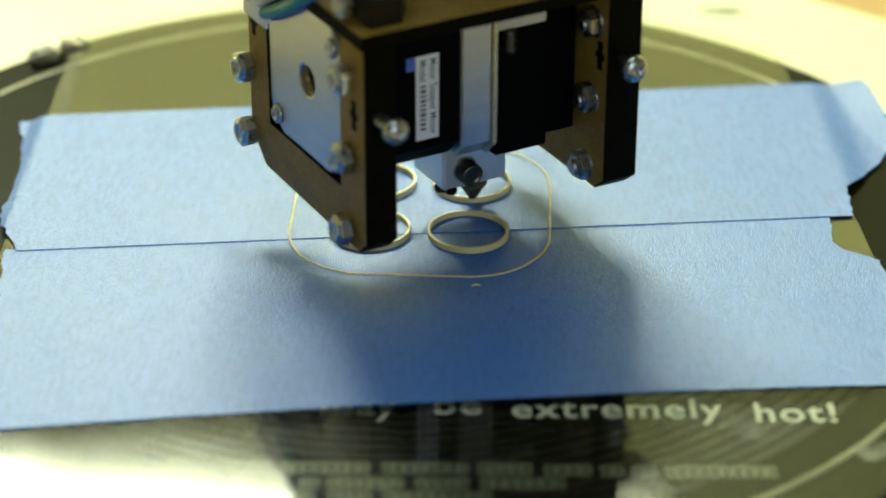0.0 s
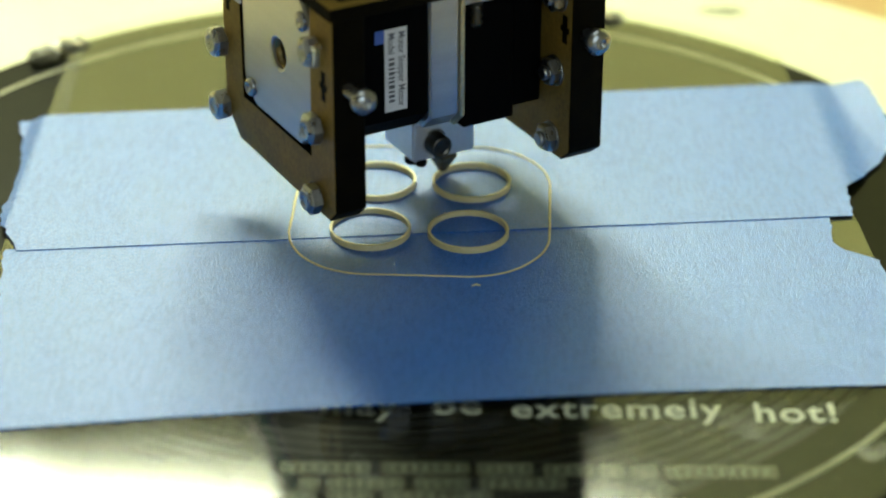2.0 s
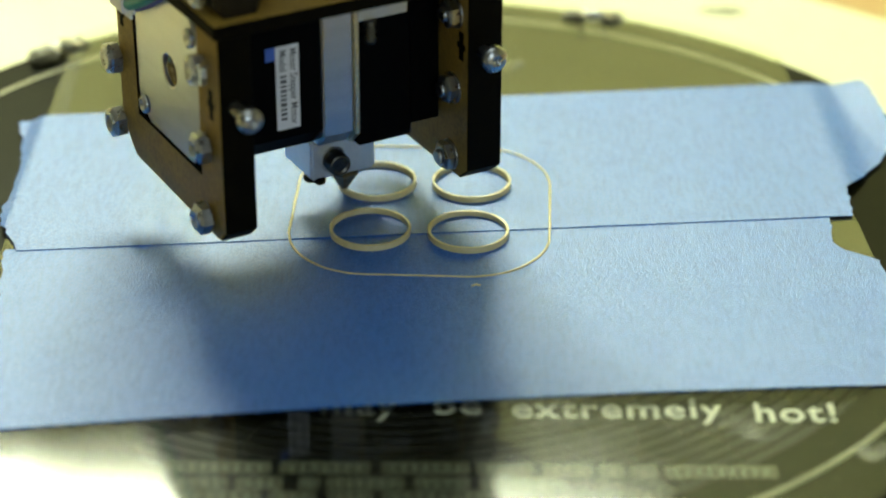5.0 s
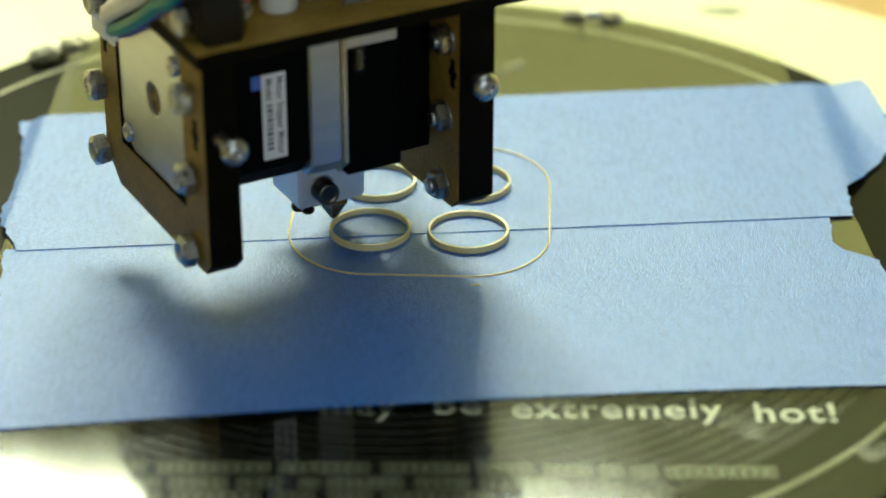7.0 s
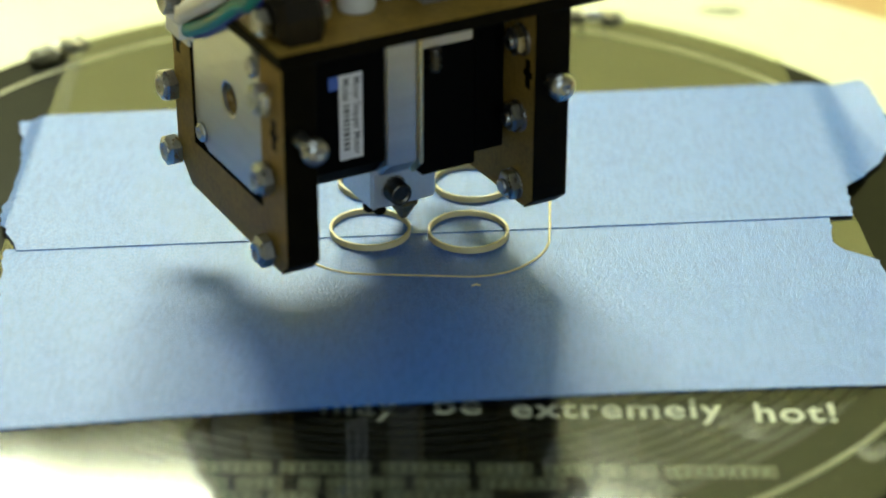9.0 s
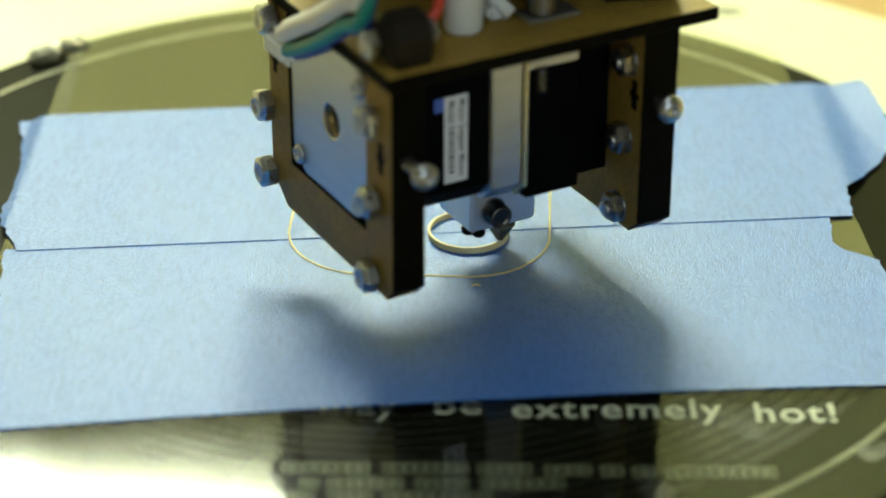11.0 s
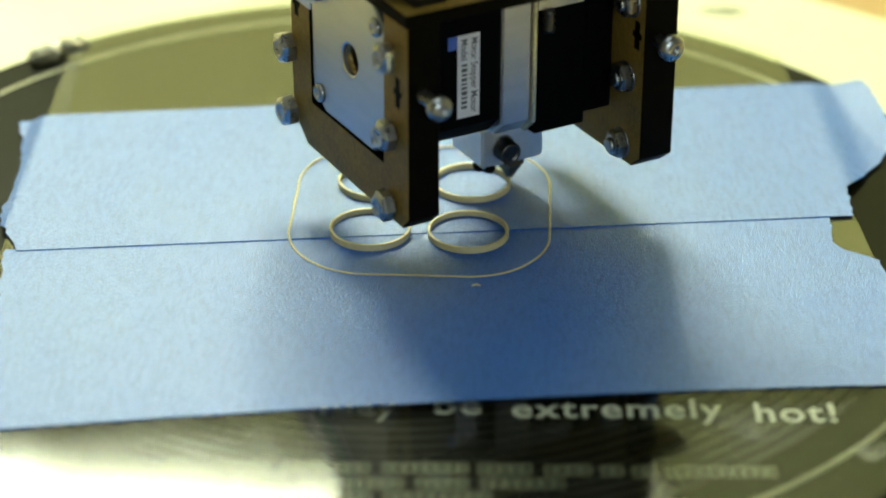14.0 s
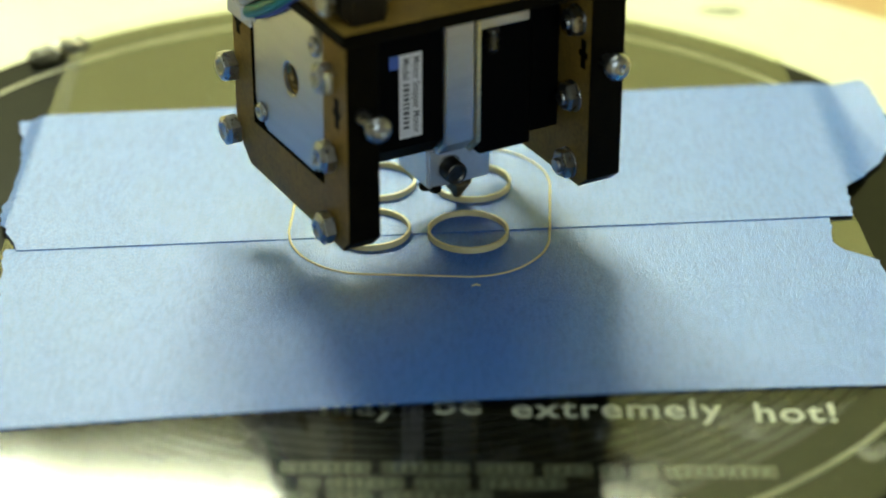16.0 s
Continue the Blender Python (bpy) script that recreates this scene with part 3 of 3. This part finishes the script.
    part("shaft_hole", lathe(BM(), [(0.395, -0.54), (0.395, -0.44), (0.14, -0.44), (0.13, -0.25)], (-5.0, hy, mz), (-1, 0, 0), 32), DARK_STEEL, motor)
    for dy, dz in ((1.55, -1.55), (-1.55, -1.55), (1.55, 1.4), (-1.55, 1.4)):
        bm = BM()
        lathe(bm, [(0.25, 0.0), (0.25, 0.07), (0.19, 0.12), (0.07, 0.12), (0.06, 0.05)], (-5.0, mc + dy, mz + dz), (-1, 0, 0), 18)
        part("motor_screw", bm, STEEL, motor)
    # paper label with two lines of print that run downwards
    y = mc - half + 0.06 - 0.01
    lab = part("label", box(BM(), -3.06, -2.44, y - 0.008, y + 0.01, 3.52, 5.72, 0.004, 1), PAPER, motor, "white paper label with blue mark")
    part("label_mark", box(BM(), -3.32, -3.07, y - 0.010, y + 0.01, 5.38, 5.72), BLUE_INK, lab, "small blue mark")
    label_lines = (("Motor Stepper Motor", -2.68, 0.21), ("Model", -2.96, 0.21))
    for text, x, size in label_lines:
        cu = bpy.data.curves.new("label_words", "FONT")
        cu.body, cu.size, cu.offset = text, size, 0.003
        tmp = new("label_words", cu)
        me = bpy.data.meshes.new_from_object(tmp.evaluated_get(bpy.context.evaluated_depsgraph_get()))
        bpy.data.objects.remove(tmp)
        k = (2.0 if text != "Model" else 0.56) / max(v.co.x for v in me.vertices)
        for v in me.vertices:
            v.co = Vector((x + v.co.y * 1.25, y - 0.013, 5.62 - v.co.x * k)) * U
        me.materials.append(INK)
        ob = new("label_line", me)
        ob.parent = lab
    random.seed(8)
    z = 4.95
    while z > 3.75:
        h = random.uniform(0.05, 0.10)
        part("print_bar", box(BM(), -2.95, -2.79, y - 0.013, y - 0.004, z - h, z), INK, lab)
        z -= h + 0.05
    # black extruder block beside the flange
    body = [(-2.60, 2.62), (-2.60, 6.05), (-2.2, 6.45), (1.3, 6.45), (1.3, 2.62)]
    part("extruder_block", prism(BM(), body, yz, -0.90, 0.62, bevel=0.05), MOTOR_BLACK, c, "black block beside the motor")
    part("extruder_foot", prism(BM(), [(-2.5, 2.86), (-2.5, 6.3), (1.2, 6.3), (1.2, 2.86)], yz, 0.62, 1.46, bevel=0.04), MOTOR_BLACK, c)
    part("spacer_sheet", prism(BM(), motor_outline(half + 0.06, 0.40), yz, -1.0, -0.86, bevel=0.03), PALE_BRASS, c, "thin bright metal sheet")
    part("bracket", box(BM(), -0.92, 0.45, -2.74, -2.1, 5.98, 6.42, 0.03), ALUMINIUM, c, "aluminium bracket strip")
    pan = lathe(BM(), [(0.15, 0.0), (0.16, 0.12), (0.12, 0.2), (0.17, 0.3), (0.12, 0.4), (0.17, 0.5), (0.11, 0.62), (0.05, 0.62)], (-0.58, -2.74, 5.98), (0, 0, -1), 16)
    part("bracket_screw", pan, DARK_STEEL, c)
    # hot end
    hot = part("heater_block", box(BM(), -1.42, 0.42, -1.0, 0.62, 1.02, 2.12, 0.07), HOTEND, c, "bare aluminium heater block")
    part("heater_cartridge", lathe(BM(), [(0.36, 0.0), (0.36, 0.02), (0.30, 0.02), (0.30, 0.42), (0.26, 0.46), (0.2, 0.46), (0.18, 0.40)], (-0.80, -0.98, 1.53), (0, -1, 0), 24), DARK_STEEL, hot, "dark heater cartridge end")
    part("nozzle", lathe(BM(), [(0.06, 0.06), (0.09, 0.07), (0.36, 0.50), (0.40, 0.54), (0.43, 0.58), (0.43, 1.0), (0.3, 1.05)], (0, 0, 0), seg=6), BURNT_BRASS, c, "brass nozzle with burnt plastic")
    part("heat_break", lathe(BM(), [(0.28, 2.05), (0.28, 2.75)], (0, 0, 0), seg=20), STEEL, c)
    bm = BM()
    for k in range(5):
        a = k * 1.2
        lathe(bm, [(0.13, -0.04), (0.17, 0.06), (0.1, 0.16)], (-1.3 + 0.16 * math.cos(a) + 0.05 * k, -0.9 + 0.1 * k, 0.93 + 0.03 * math.sin(a)), seg=8)
    part("burnt_residue", bm, CHAR, hot, "dark burnt plastic on the edge")
    # bolts of the side plates
    for y, z in ((2.45, 2.18), (2.48, 3.95), (2.1, 6.35), (-2.92, 1.85), (-3.02, 3.78), (-3.0, 5.78)):
        hex_bolt(c, (L0, y, z), (-1, 0, 0), s=0.40 if y < 0 else 0.43, h=0.40)
    for y, z in ((-2.95, 1.98), (-3.08, 3.87), (-3.18, 5.92)):
        hex_bolt(c, (R0, y, z), (-1, 0, 0), s=0.38, h=0.3, nut=True)
    # no nut here: a polished box added to give the bolt's facet its glint
    part("bolt_facet_glint", box(BM(), L0 - 0.34, L0, -3.44, -3.04, 5.52, 6.06, 0.05), POLISHED, c, "polished box added for the bolt head's bright facet")
    pan_screw(c, (-4.70, -3.83, 5.02), (0, -1, 0.02), 0.78, head=0.31)
    pan_screw(c, (1.93, -3.83, 5.05), (0, -1, 0.02), 0.48, head=0.34)
    # what stands on the top plate
    Z = 7.16
    hex_bolt(c, (-4.9, 2.1, Z), (0, 0, 1), s=0.36, h=0.3)
    # rod joint: a rounded black yoke with a cross bolt
    yoke = [(-3.60, Z), (-3.60, Z + 0.6), (-3.40, Z + 1.0), (-2.98, Z + 1.15), (-2.58, Z + 1.0), (-2.30, Z + 0.6), (-2.30, Z)]
    joint = part("rod_joint", prism(BM(), yoke, yz, -4.95, -3.75, bevel=0.2), BLACK_PLASTIC, c, "black plastic rod joint")
    hex_bolt(joint, (-4.95, -2.93, Z + 0.45), (-1, 0, 0), s=0.36, h=0.3)
    hex_bolt(joint, (-3.75, -2.93, Z + 0.45), (1, 0, 0), s=0.30, h=0.25)
    part("standoff", lathe(BM(), [(0.42, 0.0), (0.45, 0.08), (0.45, 5.2), (0.4, 5.28)], (-2.39, -2.26, Z), seg=28), WHITE_PLASTIC, c, "white plastic tube standoff")
    part("clip", box(BM(), -1.69, -1.14, -2.25, -1.05, Z, Z + 0.3, 0.1), WHITE_PLASTIC, c, "white plastic clip")
    part("clip", tube(BM(), [(-1.19, -2.35, Z + 0.15), (-1.54, -1.85, Z + 0.6), (-1.84, -1.35, Z + 1.2)], 0.18), WHITE_PLASTIC, c, "white plastic strap")
    part("washer_plate", box(BM(), -0.96, 0.40, -2.85, -2.15, Z, Z + 0.1, 0.03), ALUMINIUM, c)
    prof = []
    for k in range(32):
        prof += [(0.30, Z + 0.12 + k * 0.1), (0.37, Z + 0.17 + k * 0.1)]
    part("threaded_rod", lathe(BM(), prof, (-0.45, -2.5, 0), seg=18), STEEL, c, "bright threaded rod")
    part("guide_block", box(BM(), -0.3, 1.18, -1.8, -0.9, Z, Z + 2.6, 0.1), BLACK_PLASTIC, c)
    # its unseen upper part is added to throw the shadow's right edge
    part("guide_block", prism(BM(), [(1.2, -2.55), (2.85, -3.2), (2.85, -0.4), (1.2, -0.4)], lambda a, b, h: (a, b, h), Z, 12.4, bevel=0.1), BLACK_PLASTIC, c)
    # unseen plate, posts and blocks, made up to cast the shadow on the bed
    up = [(-4.2, -3.4), (0.9, -3.4), (1.0, 2.4), (-4.2, 2.4)]
    part("shade_plate", prism(BM(), up, lambda a, b, h: (a, b, h), 12.4, 12.9, side=1, caps=0, bevel=0.03), [BOARD, CHAR], c, "brown laser-cut board plate")
    for x, y in ((-3.9, 2.25), (0.7, 2.25)):
        part("shade_post", lathe(BM(), [(0.2, Z), (0.2, 12.4)], (x, y, 0), seg=14), DARK_STEEL, c)
    part("rear_shade_block", box(BM(), -4.3, 1.5, 0.7, 2.1, Z, 12.4, 0.15), MOTOR_BLACK, c)
    part("shade_block", box(BM(), -4.0, 0.8, -3.0, 2.0, 12.9, 16.5, 0.5), MOTOR_BLACK, c)
    part("plug", box(BM(), -5.50, -5.0, 0.75, 2.0, 5.55, 6.35, 0.22, 4), WHITE_PLASTIC, c, "white motor plug")
    # the black strand is no wire: it paints the shaded gap below the white
    for mat, dz, r, de in ((WIRE_WHITE, 0.30, 0.27, 0.0), (MOTOR_BLACK, -0.03, 0.11, 0.02), (WIRE_TEAL, -0.26, 0.18, -0.02), (WIRE_BLUE, -0.44, 0.09, 0.08)):
        p = curve_points([(-5.15 + de, 1.45, 5.95 + dz * 0.3), (-5.25 + de, 1.0, 6.2 + dz * 0.8), (-5.25 + de, 0.2, 6.62 + dz), (-5.25 + de, -0.75, 7.16 + dz), (-5.2 + de, -1.85, 7.92 + dz), (-5.1 + de, -2.8, 8.7 + dz), (-4.6 + de, -3.0, 12.0)], 8)
        part("wire", tube(BM(), p, r, 10), mat, c)
    part("wire", tube(BM(), curve_points([(-3.62, -2.3, 7.40), (-3.3, -2.3, 7.55), (-3.0, -2.25, 7.95), (-2.85, -2.15, 9.5)], 8), 0.13, 10), WIRE_RED, c)
    return c


PSI = 29.0


# ---- clips and other small things by the bed ----
def clips():
    for x, y, rz, bars in ((-12.2, 8.9, 40, ((-0.45, -0.4), (0.12, 0.28))), (3.8, 11.5, -12, ((-0.4, -0.1), (0.35, 0.65)))):
        c = thing("bulldog_clip", "small dark spring clip on the glass edge", "clip", pose(x * U, y * U, 0, 0, 0, rz), group="glass clips")
        part("jaw", box(BM(), -0.95, -0.15, -0.35, 0.4, -0.24, 0.12, 0.12), CLIP, c)
        part("jaw", box(BM(), 0.2, 0.95, -0.3, 0.4, -0.24, 0.14, 0.12), CLIP, c)
        part("spring", tube(BM(), [(-0.8, 0.2, -0.02), (0.75, 0.2, 0.0)], 0.16, 10), STEEL, c, "bright coiled spring")
        for s0, s1 in bars:
            part("lever", tube(BM(), curve_points([(s0, 0.25, 0.08), (s0, -0.1, 0.34), (s1, -0.85, 0.36)], 5), 0.035, 8), PALE_BRASS, c, "thin bright wire lever")


room()
bed()
tapes()
prints()
HEAD = carriage()
clips()

# centres of the four rings in the print head's own path
PATH = {"br": (0.0, 0.0), "bl": (-2.56, 0.13), "fl": (-2.70, -2.52), "fr": (-0.14, -2.66)}
# ring, start, end, angle at start, degrees a second
RUNS = [("br", 0.0, 2.83, -91.2, 117.2), ("bl", 2.95, 6.02, -23.0, 116.2), ("fl", 6.13, 9.40, 52.2, 116.4), ("fr", 9.62, 12.77, -197.5, 116.0), ("br", 12.88, 16.0, -115.2, 115.5)]


def head_at(t):
    for k, (ring, t0, t1, a, w) in enumerate(RUNS):
        x, y = PATH[ring]
        if t <= t1 + 1e-6:
            if t >= t0:
                q = radians(a + w * (t - t0))
                return x + math.cos(q), y + math.sin(q)
            r0, s0, s1, a0, w0 = RUNS[k - 1]
            q0, q1 = radians(a0 + w0 * (s1 - s0)), radians(a)
            p0 = (PATH[r0][0] + math.cos(q0), PATH[r0][1] + math.sin(q0))
            p1 = (x + math.cos(q1), y + math.sin(q1))
            f = (t - s1) / (t0 - s1)
            return p0[0] + (p1[0] - p0[0]) * f, p0[1] + (p1[1] - p0[1]) * f
    return x + math.cos(q), y + math.sin(q)


def motions():
    rows = []
    for k in range(0, 481, 2):
        t = k / 30
        x, y = head_at(t)
        rows.append((t, pose(x * U, y * U, 0.0011, 0, 0, PSI)))
    walk(HEAD, rows)


motions()
